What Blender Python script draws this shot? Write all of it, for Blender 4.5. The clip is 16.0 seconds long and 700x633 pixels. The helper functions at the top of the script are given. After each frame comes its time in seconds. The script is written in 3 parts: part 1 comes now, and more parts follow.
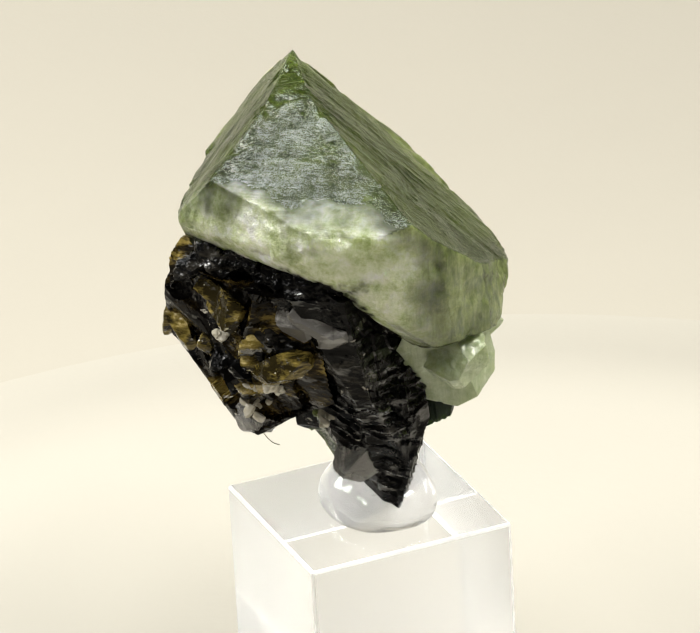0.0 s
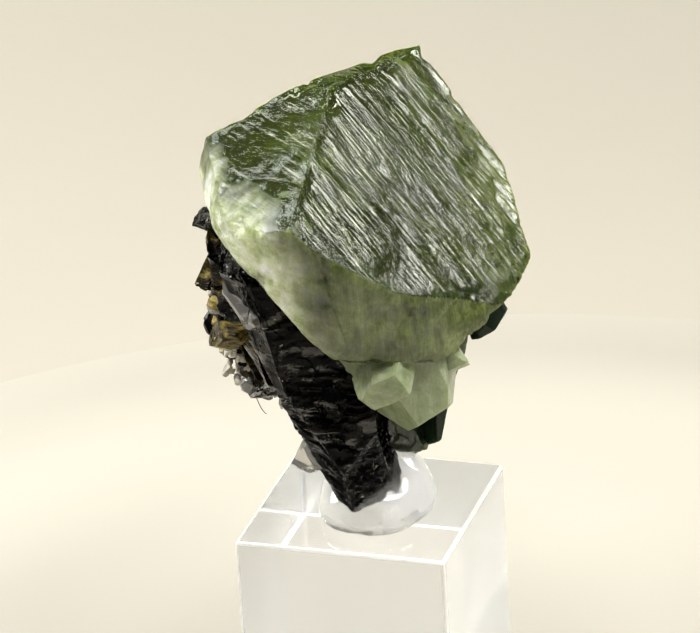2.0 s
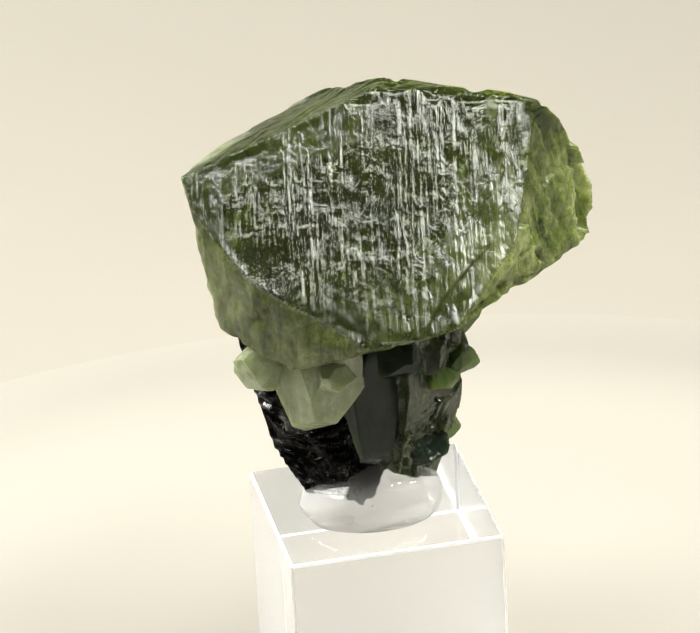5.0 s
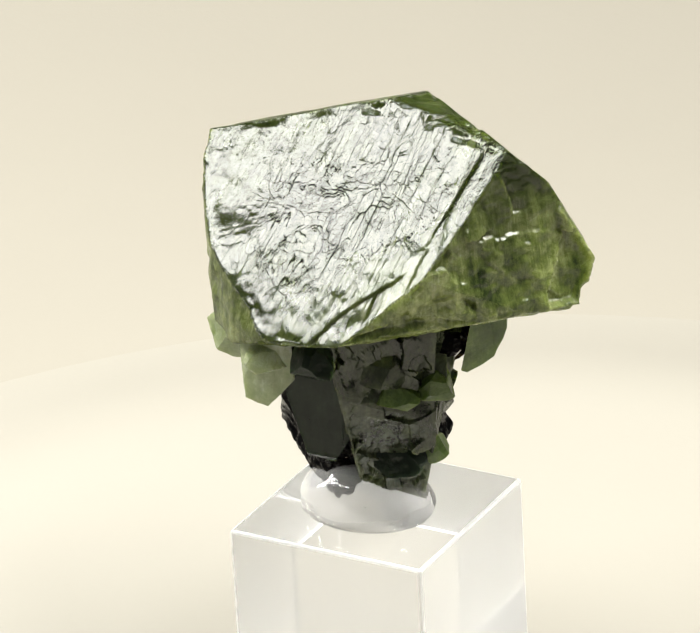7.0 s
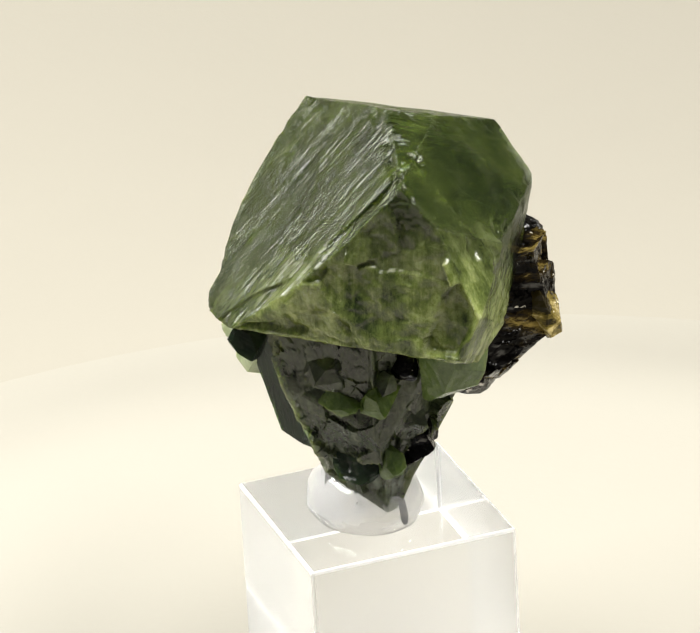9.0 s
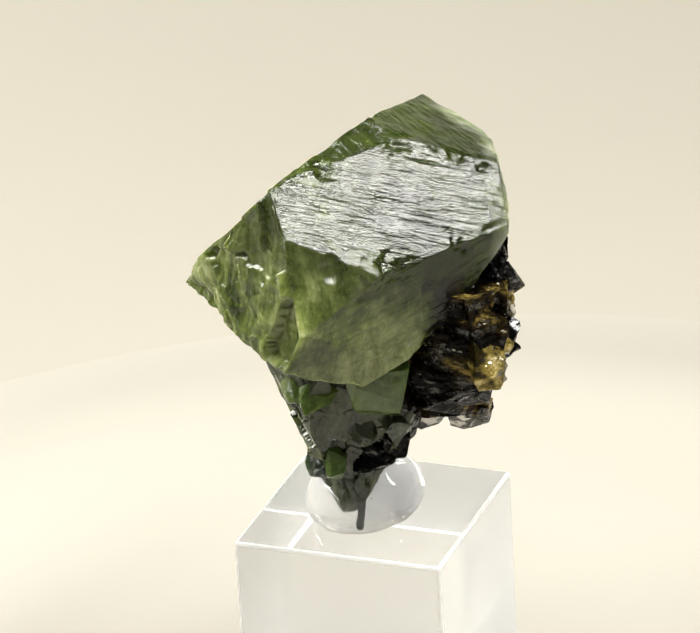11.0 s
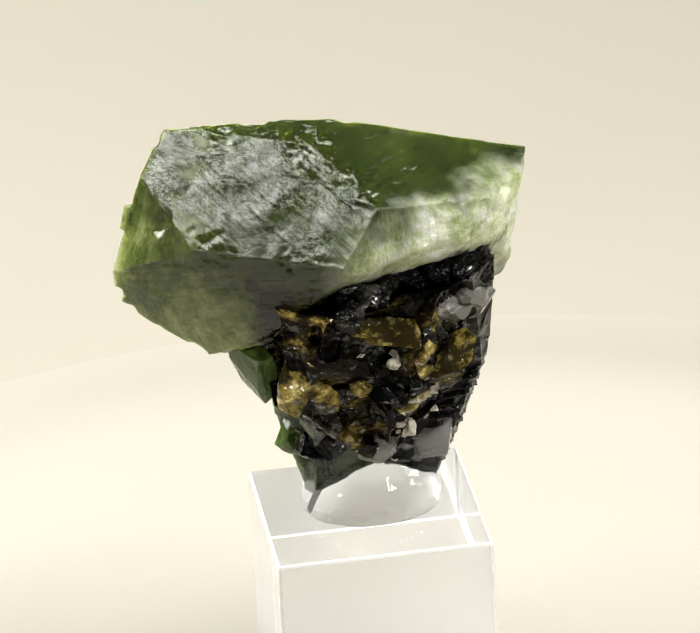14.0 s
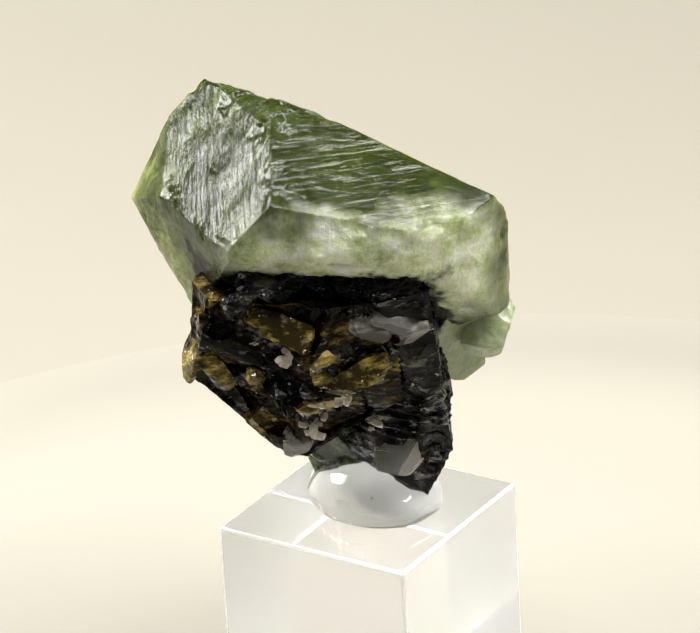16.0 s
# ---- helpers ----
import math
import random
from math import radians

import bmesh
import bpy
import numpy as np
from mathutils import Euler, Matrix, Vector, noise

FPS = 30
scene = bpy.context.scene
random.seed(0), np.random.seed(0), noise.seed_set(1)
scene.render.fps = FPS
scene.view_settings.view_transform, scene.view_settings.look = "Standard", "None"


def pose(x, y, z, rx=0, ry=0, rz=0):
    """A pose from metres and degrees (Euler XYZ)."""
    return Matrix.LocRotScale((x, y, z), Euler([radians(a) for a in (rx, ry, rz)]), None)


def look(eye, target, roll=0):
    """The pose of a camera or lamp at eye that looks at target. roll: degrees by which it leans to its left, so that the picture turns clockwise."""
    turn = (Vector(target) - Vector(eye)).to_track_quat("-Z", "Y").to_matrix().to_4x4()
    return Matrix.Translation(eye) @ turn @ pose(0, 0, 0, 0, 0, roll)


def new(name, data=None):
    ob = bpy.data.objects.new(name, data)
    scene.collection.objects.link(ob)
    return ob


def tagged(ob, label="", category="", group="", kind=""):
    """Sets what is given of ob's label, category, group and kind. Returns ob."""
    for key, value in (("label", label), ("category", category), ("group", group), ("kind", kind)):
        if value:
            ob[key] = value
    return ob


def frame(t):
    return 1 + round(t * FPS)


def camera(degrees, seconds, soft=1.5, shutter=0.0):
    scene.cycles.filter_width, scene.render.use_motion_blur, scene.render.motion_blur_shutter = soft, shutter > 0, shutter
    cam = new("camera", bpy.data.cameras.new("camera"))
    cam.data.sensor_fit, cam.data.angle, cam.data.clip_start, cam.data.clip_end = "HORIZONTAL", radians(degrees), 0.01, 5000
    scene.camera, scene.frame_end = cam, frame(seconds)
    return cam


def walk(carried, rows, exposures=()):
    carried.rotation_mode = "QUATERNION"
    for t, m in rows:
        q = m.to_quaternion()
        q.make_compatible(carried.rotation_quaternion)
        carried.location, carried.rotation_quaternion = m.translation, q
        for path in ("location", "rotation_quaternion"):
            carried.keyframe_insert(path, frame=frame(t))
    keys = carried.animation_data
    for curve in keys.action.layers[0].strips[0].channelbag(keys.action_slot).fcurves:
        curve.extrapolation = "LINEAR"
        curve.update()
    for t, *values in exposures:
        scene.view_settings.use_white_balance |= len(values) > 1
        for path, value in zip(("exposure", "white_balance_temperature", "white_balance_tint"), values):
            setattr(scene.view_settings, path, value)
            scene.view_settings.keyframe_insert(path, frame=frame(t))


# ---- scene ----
cam = camera(6.636, 16.0, soft=1.5)
EYE, AIM = (0.0, -0.49628, 0.25648), (-0.00115, 0.0451, -0.00219)
walk(cam, [(0.0, look(EYE, AIM, -3.245)), (16.0, look(EYE, AIM, -3.245))], exposures=[(0.0, 0.25), (16.0, 0.25)])

MM = 0.001
TURN = -20.356          # degrees a second
BASE_HEIGHT = 19.0      # millimetres

# ---- light ----
world = bpy.data.worlds.new("world")
world.use_nodes = True
scene.world = world
back = world.node_tree.nodes["Background"]
back.inputs[0].default_value = (1.0, 0.97, 0.9, 1)
back.inputs[1].default_value = 0.1


def heading(azimuth, elevation):
    a, e = radians(azimuth), radians(elevation)
    return Vector((math.cos(a) * math.cos(e), math.sin(a) * math.cos(e), math.sin(e)))


def softbox(name, start, end, away, width, watts, colour=(1.0, 0.99, 0.94)):
    """A long soft box over the specimen, from one heading (azimuth, elevation) to another, at that distance."""
    a, b = heading(*start) * away, heading(*end) * away
    middle, along = (a + b) / 2, (b - a).normalized()
    out = (middle - along * middle.dot(along)).normalized()
    lamp = bpy.data.lights.new(name, "AREA")
    lamp.shape, lamp.size, lamp.size_y = "RECTANGLE", (b - a).length, width
    lamp.energy, lamp.color = watts, colour
    ob = new(name, lamp)
    ob.matrix_world = Matrix.Translation(middle + Vector((0, 0, 0.027))) @ Matrix((along, out.cross(along), out)).transposed().to_4x4()
    return ob


softbox("softbox_east", (15, 37), (-54, 58), 0.36, 0.078, 1.36)
softbox("softbox_west", (-158, 54), (142, 20), 0.36, 0.085, 1.32)
softbox("softbox_rear", (121, 68), (124, 43), 0.36, 0.075, 0.45, (0.95, 0.99, 1.0))
softbox("softbox_top", (-35, 76), (-145, 76), 0.42, 0.12, 0.9)
scene.cycles.caustics_refractive = False


# ---- materials ----
def material(name):
    m = bpy.data.materials.new(name)
    m.use_nodes = True
    return m, m.node_tree, m.node_tree.nodes["Principled BSDF"]


def node(tree, kind, **values):
    n = tree.nodes.new(kind)
    for key, value in values.items():
        n.inputs[key.replace("_", " ")].default_value = value
    return n


def ramp(tree, source, *stops):
    r = tree.nodes.new("ShaderNodeValToRGB")
    tree.links.new(source, r.inputs[0])
    while len(r.color_ramp.elements) < len(stops):
        r.color_ramp.elements.new(0.5)
    for e, (at, colour) in zip(r.color_ramp.elements, stops):
        e.position, e.color = at, (*colour, 1)
    return r


def object_coords(tree, stretch=(1, 1, 1)):
    c = tree.nodes.new("ShaderNodeTexCoord")
    m = tree.nodes.new("ShaderNodeMapping")
    m.inputs["Scale"].default_value = stretch
    tree.links.new(c.outputs["Object"], m.inputs[0])
    return m.outputs[0]


def noise_node(tree, coords, scale, detail=4.0, rough=0.6):
    n = node(tree, "ShaderNodeTexNoise", Scale=scale, Detail=detail, Roughness=rough)
    tree.links.new(coords, n.inputs["Vector"])
    return n


def bump(tree, shader, height, strength, distance):
    b = node(tree, "ShaderNodeBump", Strength=strength, Distance=distance)
    tree.links.new(height, b.inputs["Height"])
    tree.links.new(b.outputs[0], shader.inputs["Normal"])
    return b


def paper_material(name, colour, rough=0.7):
    m, tree, shader = material(name)
    c = object_coords(tree)
    n = noise_node(tree, c, 18.0)
    r = ramp(tree, n.outputs[0], (0.3, [v * 0.97 for v in colour]), (0.7, colour))
    tree.links.new(r.outputs[0], shader.inputs["Base Color"])
    fine = noise_node(tree, c, 900.0)
    bump(tree, shader, fine.outputs[0], 0.08, 0.0004)
    shader.inputs["Roughness"].default_value = rough
    return m


def attribute(tree, name):
    n = tree.nodes.new("ShaderNodeAttribute")
    n.attribute_name = name
    return n


def mapped(tree, vector, scale):
    m = tree.nodes.new("ShaderNodeMapping")
    m.inputs["Scale"].default_value = scale
    tree.links.new(vector, m.inputs[0])
    return m.outputs[0]


def blend(tree, factor, a, b):
    m = tree.nodes.new("ShaderNodeMix")
    m.data_type = "RGBA"
    tree.links.new(factor, m.inputs[0])
    for source, socket in ((a, m.inputs[6]), (b, m.inputs[7])):
        if isinstance(source, tuple):
            socket.default_value = (*source, 1)
        else:
            tree.links.new(source, socket)
    return m.outputs[2]


def arith(tree, what, a, b):
    m = tree.nodes.new("ShaderNodeMath")
    m.operation = what
    for source, socket in ((a, m.inputs[0]), (b, m.inputs[1])):
        if isinstance(source, (int, float)):
            socket.default_value = source
        else:
            tree.links.new(source, socket)
    return m.outputs[0]


def green_material(name, dark, light, pale, transmission=0.3, streak=1.0, rough=0.14, ior=1.95, level=0.5, mirror=0.0):
    """Glassy crystal: mottled colour, inner veils, cloudy pale zones, and growth lines that run down each face."""
    m, tree, shader = material(name)
    c = object_coords(tree)
    grain = attribute(tree, "grain").outputs["Vector"]
    big = noise_node(tree, c, 130.0, 6.0, 0.62)
    lines = noise_node(tree, mapped(tree, grain, (1.2, 0.16, 3.0)), 1.0, 5.0, 0.65)
    drift = noise_node(tree, c, 420.0, 3.0, 0.6)
    twisted = node(tree, "ShaderNodeVectorMath")
    twisted.operation = "MULTIPLY_ADD"
    tree.links.new(drift.outputs["Color"], twisted.inputs[0])
    twisted.inputs[1].default_value = (0.003, 0.003, 0.003)
    tree.links.new(c, twisted.inputs[2])
    inner = noise_node(tree, twisted.outputs[0], 700.0, 6.0, 0.75)
    tone = arith(tree, "ADD", arith(tree, "MULTIPLY", big.outputs[0], 0.46), arith(tree, "MULTIPLY", lines.outputs[0], 0.22))
    tone = arith(tree, "ADD", tone, arith(tree, "MULTIPLY", inner.outputs[0], 0.32))
    mid = [0.6 * p + 0.4 * q for p, q in zip(dark, light)]
    r = ramp(tree, tone, (0.37, dark), (0.52, mid), (0.64, light))
    # paler zones towards the crystal's ends, with light coming through painted in
    mottle = ramp(tree, tone, (0.38, (0.03, 0.05, 0.01)), (0.47, (0.19, 0.24, 0.06)), (0.55, (0.46, 0.52, 0.2)), (0.62, (0.7, 0.76, 0.48)))
    end_glow = attribute(tree, "end_glow").outputs["Fac"]
    colour = blend(tree, end_glow, r.outputs[0], mottle.outputs[0])
    cloud = noise_node(tree, c, 360.0, 8.0, 0.74)
    # cloudy white of the foot; its palest specks are sparkles of light, painted in
    veil_sparkle = ramp(tree, cloud.outputs[0], (0.34, (0.38, 0.46, 0.19)), (0.45, pale), (0.54, (0.87, 0.91, 0.72)), (0.62, (0.97, 0.98, 0.94)))
    zone = attribute(tree, "zone").outputs["Fac"]
    colour = blend(tree, zone, colour, veil_sparkle.outputs[0])
    # black crust that has grown into the foot
    stain = attribute(tree, "stain").outputs["Fac"]
    tree.links.new(blend(tree, stain, colour, (0.006, 0.006, 0.004)), shader.inputs["Base Color"])
    # relief: fine lines, broken terraces and hairline cracks
    fine = noise_node(tree, mapped(tree, grain, (2.6, 0.24, 3.0)), 1.0, 4.0, 0.55)
    broken = noise_node(tree, mapped(tree, grain, (2.4, 1.1, 3.0)), 1.0, 8.0, 0.75)
    cells = node(tree, "ShaderNodeTexVoronoi", Scale=1.0)
    cells.feature = "DISTANCE_TO_EDGE"
    warp = arith(tree, "MULTIPLY", broken.outputs[0], 0.6)
    bent = node(tree, "ShaderNodeVectorMath")
    bent.operation = "MULTIPLY_ADD"
    wobble = noise_node(tree, grain, 0.4, 6.0)
    tree.links.new(wobble.outputs["Color"], bent.inputs[0])
    bent.inputs[1].default_value = (2.0, 3.0, 0.0)
    tree.links.new(grain, bent.inputs[2])
    tree.links.new(mapped(tree, bent.outputs[0], (0.26, 0.15, 3.0)), cells.inputs["Vector"])
    crack = ramp(tree, cells.outputs["Distance"], (0.0, (0, 0, 0)), (0.02, (1, 1, 1)))
    height = arith(tree, "ADD", arith(tree, "MULTIPLY", fine.outputs[0], 3.7 * streak), arith(tree, "MULTIPLY", warp, 1.2))
    height = arith(tree, "ADD", height, arith(tree, "MULTIPLY", crack.outputs[0], 0.32 if streak == 1.0 else 0.0))
    grit = noise_node(tree, c, 1500.0, 4.0, 0.7)
    height = arith(tree, "ADD", height, arith(tree, "MULTIPLY", arith(tree, "MULTIPLY", grit.outputs[0], zone), 14.0))
    relief = bump(tree, shader, height, 1.0, 0.00003)
    gloss = ramp(tree, broken.outputs[0], (0.35, (rough * 0.6,) * 3), (0.65, (rough * 1.8,) * 3))
    tree.links.new(gloss.outputs[0], shader.inputs["Roughness"])
    shader.inputs["IOR"].default_value = ior
    shader.inputs["Specular IOR Level"].default_value = level
    clear = arith(tree, "MULTIPLY", arith(tree, "SUBTRACT", 1.0, arith(tree, "MULTIPLY", zone, 0.9)), transmission)
    clear = arith(tree, "MULTIPLY", clear, arith(tree, "SUBTRACT", 1.0, stain))
    clear = arith(tree, "MULTIPLY", clear, arith(tree, "SUBTRACT", 1.0, arith(tree, "MULTIPLY", end_glow, 0.6)))
    tree.links.new(clear, shader.inputs["Transmission Weight"])
    # light that enters the crystal wanders before it leaves
    shader.inputs["Subsurface Weight"].default_value = 0.5
    shader.inputs["Subsurface Radius"].default_value = (0.9, 1.0, 0.5)
    shader.inputs["Subsurface Scale"].default_value = 0.003
    if mirror:
        polish = tree.nodes.new("ShaderNodeBsdfGlossy")
        tree.links.new(gloss.outputs[0], polish.inputs["Roughness"])
        tree.links.new(relief.outputs[0], polish.inputs["Normal"])
        both = tree.nodes.new("ShaderNodeMixShader")
        both.inputs[0].default_value = mirror
        tree.links.new(shader.outputs[0], both.inputs[1])
        tree.links.new(polish.outputs[0], both.inputs[2])
        tree.links.new(both.outputs[0], tree.nodes["Material Output"].inputs["Surface"])
    return m


def rock_material(name, dark, light, gold, rough=0.3, glint_fleck=0.72, level=0.12, relief=0.5, glint=(0.5, 0.47, 0.4), patchy=False):
    """Broken dark mineral: black, with warmer layered patches, pale flecks and painted glints, glossy where it cleaves.
    """
    m, tree, shader = material(name)
    c = object_coords(tree)
    tilted = node(tree, "ShaderNodeMapping")
    tilted.inputs["Rotation"].default_value = (0.5, 0.6, 0.3)
    tilted.inputs["Scale"].default_value = (0.55, 1.0, 1.6)
    tree.links.new(c, tilted.inputs[0])
    layered = tilted.outputs[0]
    big = noise_node(tree, layered, 250.0, 7.0, 0.7)
    r = ramp(tree, big.outputs[0], (0.46, dark), (0.55, light), (0.62, gold))
    patch = noise_node(tree, c, 95.0, 3.0, 0.5)
    cover = ramp(tree, patch.outputs[0], (0.42, (0, 0, 0)), (0.56, (1, 1, 1)))
    colour = blend(tree, cover.outputs[0], tuple(dark), r.outputs[0]) if patchy else r.outputs[0]
    small = noise_node(tree, layered, 900.0, 4.0, 0.6)
    # pale flecks; small glints of light are painted in along with them
    spots = ramp(tree, small.outputs[0], (glint_fleck, (0, 0, 0)), (glint_fleck + 0.03, (1, 1, 1)))
    tree.links.new(blend(tree, spots.outputs[0], colour, glint), shader.inputs["Base Color"])
    fine = noise_node(tree, layered, 1300.0, 5.0, 0.6)
    flakes = node(tree, "ShaderNodeTexVoronoi", Scale=700.0)
    tree.links.new(layered, flakes.inputs["Vector"])
    height = arith(tree, "ADD", arith(tree, "MULTIPLY", fine.outputs[0], 0.7), arith(tree, "MULTIPLY", flakes.outputs["Distance"], 1.6))
    bump(tree, shader, height, relief, 0.00008)
    gloss = ramp(tree, big.outputs[0], (0.35, (rough * 0.5,) * 3), (0.65, (rough * 1.4,) * 3))
    tree.links.new(gloss.outputs[0], shader.inputs["Roughness"])
    shader.inputs["IOR"].default_value = 1.6
    # cleaved flakes shine, the rest is dull
    shine = noise_node(tree, layered, 520.0, 3.0, 0.6)
    cleaved = ramp(tree, shine.outputs[0], (0.55, (level * 0.5,) * 3), (0.61, (min(1.0, level * 4.5),) * 3))
    tree.links.new(cleaved.outputs[0], shader.inputs["Specular IOR Level"])
    return m


def clear_material(name, ior, rough, tint, clear=1.0):
    m, tree, shader = material(name)
    shader.inputs["Base Color"].default_value = (*tint, 1)
    shader.inputs["Roughness"].default_value = rough
    shader.inputs["IOR"].default_value = ior
    shader.inputs["Transmission Weight"].default_value = clear
    return m


WALL = paper_material("cream_paper", (0.376, 0.347, 0.289))
PLATE = paper_material("white_plate", (0.396, 0.371, 0.316), 0.7)
CLOUDY = (0.68, 0.75, 0.46)
GREEN = green_material("green_titanite", (0.007, 0.014, 0.002), (0.088, 0.12, 0.021), CLOUDY, 0.5, 1.0, 0.045, 1.14, 0.05, 0.064)
PALE_GREEN = green_material("pale_green", (0.26, 0.33, 0.14), (0.74, 0.8, 0.58), CLOUDY, 0.3, 0.5, 0.05, 1.25, 0.1, 0.06)
SMALL_GREEN = green_material("grass_green", (0.06, 0.11, 0.02), (0.3, 0.42, 0.12), CLOUDY, 0.5, 0.5, 0.08, 1.2, 0.1, 0.05)
DARK_GREEN = green_material("dark_green", (0.006, 0.012, 0.007), (0.025, 0.04, 0.022), CLOUDY, 0.2, 0.5, 0.12, 1.25, 0.05, 0.025)
GREY_GREEN = green_material("grey_green", (0.008, 0.012, 0.006), (0.14, 0.175, 0.085), CLOUDY, 0.4, 0.3, 0.06, 1.2, 0.1, 0.06)
BLACK = rock_material("black_matrix", (0.0012, 0.0012, 0.0012), (0.005, 0.005, 0.005), (0.03, 0.027, 0.022), 0.14, 0.69, 0.14, 0.8, patchy=True)
BROWN = rock_material("brown_matrix", (0.0015, 0.0012, 0.001), (0.03, 0.02, 0.005), (0.26, 0.19, 0.05), 0.14, 0.68, 0.12, 0.7, patchy=True)
GOLD = rock_material("golden_mica", (0.016, 0.012, 0.003), (0.2, 0.15, 0.035), (0.6, 0.49, 0.22), 0.2, 0.66, 0.25, 0.9, (0.85, 0.78, 0.55))
CRUST = rock_material("pale_crust", (0.42, 0.39, 0.31), (0.74, 0.71, 0.63), (0.92, 0.9, 0.84), 0.4, 0.6, 0.3, 0.6)
SMOKY = rock_material("smoky_cleavage", (0.11, 0.105, 0.1), (0.31, 0.3, 0.28), (0.6, 0.59, 0.55), 0.06, 0.85, 0.5, 0.1)
QUARTZ = clear_material("greyish_quartz", 1.54, 0.05, (0.85, 0.83, 0.8), 0.8)
FROSTED = clear_material("frosted_edge", 1.3, 0.45, (1.0, 1.0, 0.99), 0.35)
# white mixed into the sides paints in the light gathered in the block
LIT_SIDES = clear_material("lit_acrylic", 1.49, 0.02, (1.0, 1.0, 0.99), 0.62)
ACRYLIC = clear_material("acrylic", 1.49, 0.0, (1.0, 1.0, 1.0), 0.93)
PUTTY = clear_material("putty", 1.42, 0.0, (1.0, 0.995, 0.985), 0.75)


# ---- mesh helpers ----
def part(name, made, mat, parent=None, label="", smooth=False):
    if isinstance(made, bmesh.types.BMesh):
        mesh = bpy.data.meshes.new(name)
        made.to_mesh(mesh)
        made.free()
    else:
        mesh = made
        mesh.name = name
    mesh.materials.append(mat)
    mesh.polygons.foreach_set("use_smooth", [smooth] * len(mesh.polygons))
    ob = new(name, mesh)
    if parent:
        ob.parent = parent
    return tagged(ob, label=label)


def facet_planes(faces):
    """Normals and distances, in millimetres, from (azimuth, elevation, distance)."""
    a = np.radians(np.array([f[0] for f in faces]))
    e = np.radians(np.array([f[1] for f in faces]))
    n = np.stack([np.cos(a) * np.cos(e), np.sin(a) * np.cos(e), np.sin(e)], 1)
    return n, np.array([f[2] for f in faces], float)


BALLS = {}


def ball(level):
    """A mesh and the directions of its points."""
    if level not in BALLS:
        bm = bmesh.new()
        bmesh.ops.create_icosphere(bm, subdivisions=level, radius=1.0)
        mesh = bpy.data.meshes.new("ball")
        bm.to_mesh(mesh)
        bm.free()
        way = np.empty(len(mesh.vertices) * 3)
        mesh.vertices.foreach_get("co", way)
        way = way.reshape(-1, 3)
        BALLS[level] = mesh, way / np.linalg.norm(way, axis=1)[:, None]
    mesh, way = BALLS[level]
    return mesh.copy(), way


def lattice(i):
    h = np.sin(i @ np.array([127.1, 311.7, 74.7])) * 43758.5453
    return h - np.floor(h)


def wave(p):
    """Smooth noise from -1 to 1 at each point."""
    i = np.floor(p)
    f = p - i
    f = f * f * (3 - 2 * f)
    total = np.zeros(len(p))
    for x in (0, 1):
        for y in (0, 1):
            for z in (0, 1):
                w = (f[:, 0] if x else 1 - f[:, 0]) * (f[:, 1] if y else 1 - f[:, 1]) * (f[:, 2] if z else 1 - f[:, 2])
                total += w * lattice(i + np.array([x, y, z]))
    return total * 2 - 1


def turbulence(p, octaves=4):
    return sum(wave(p * 2 ** k + 19.7 * k) / 2 ** k for k in range(octaves))


def step_up(x, low, high):
    t = np.clip((x - low) / (high - low), 0, 1)
    return t * t * (3 - 2 * t)


def face_axes(n):
    """Down the slope of each face, and across it."""
    down = n * n[:, 2:3] - np.array([0, 0, 1.0])
    down /= np.maximum(np.linalg.norm(down, axis=1), 1e-6)[:, None]
    return down, np.cross(n, down)


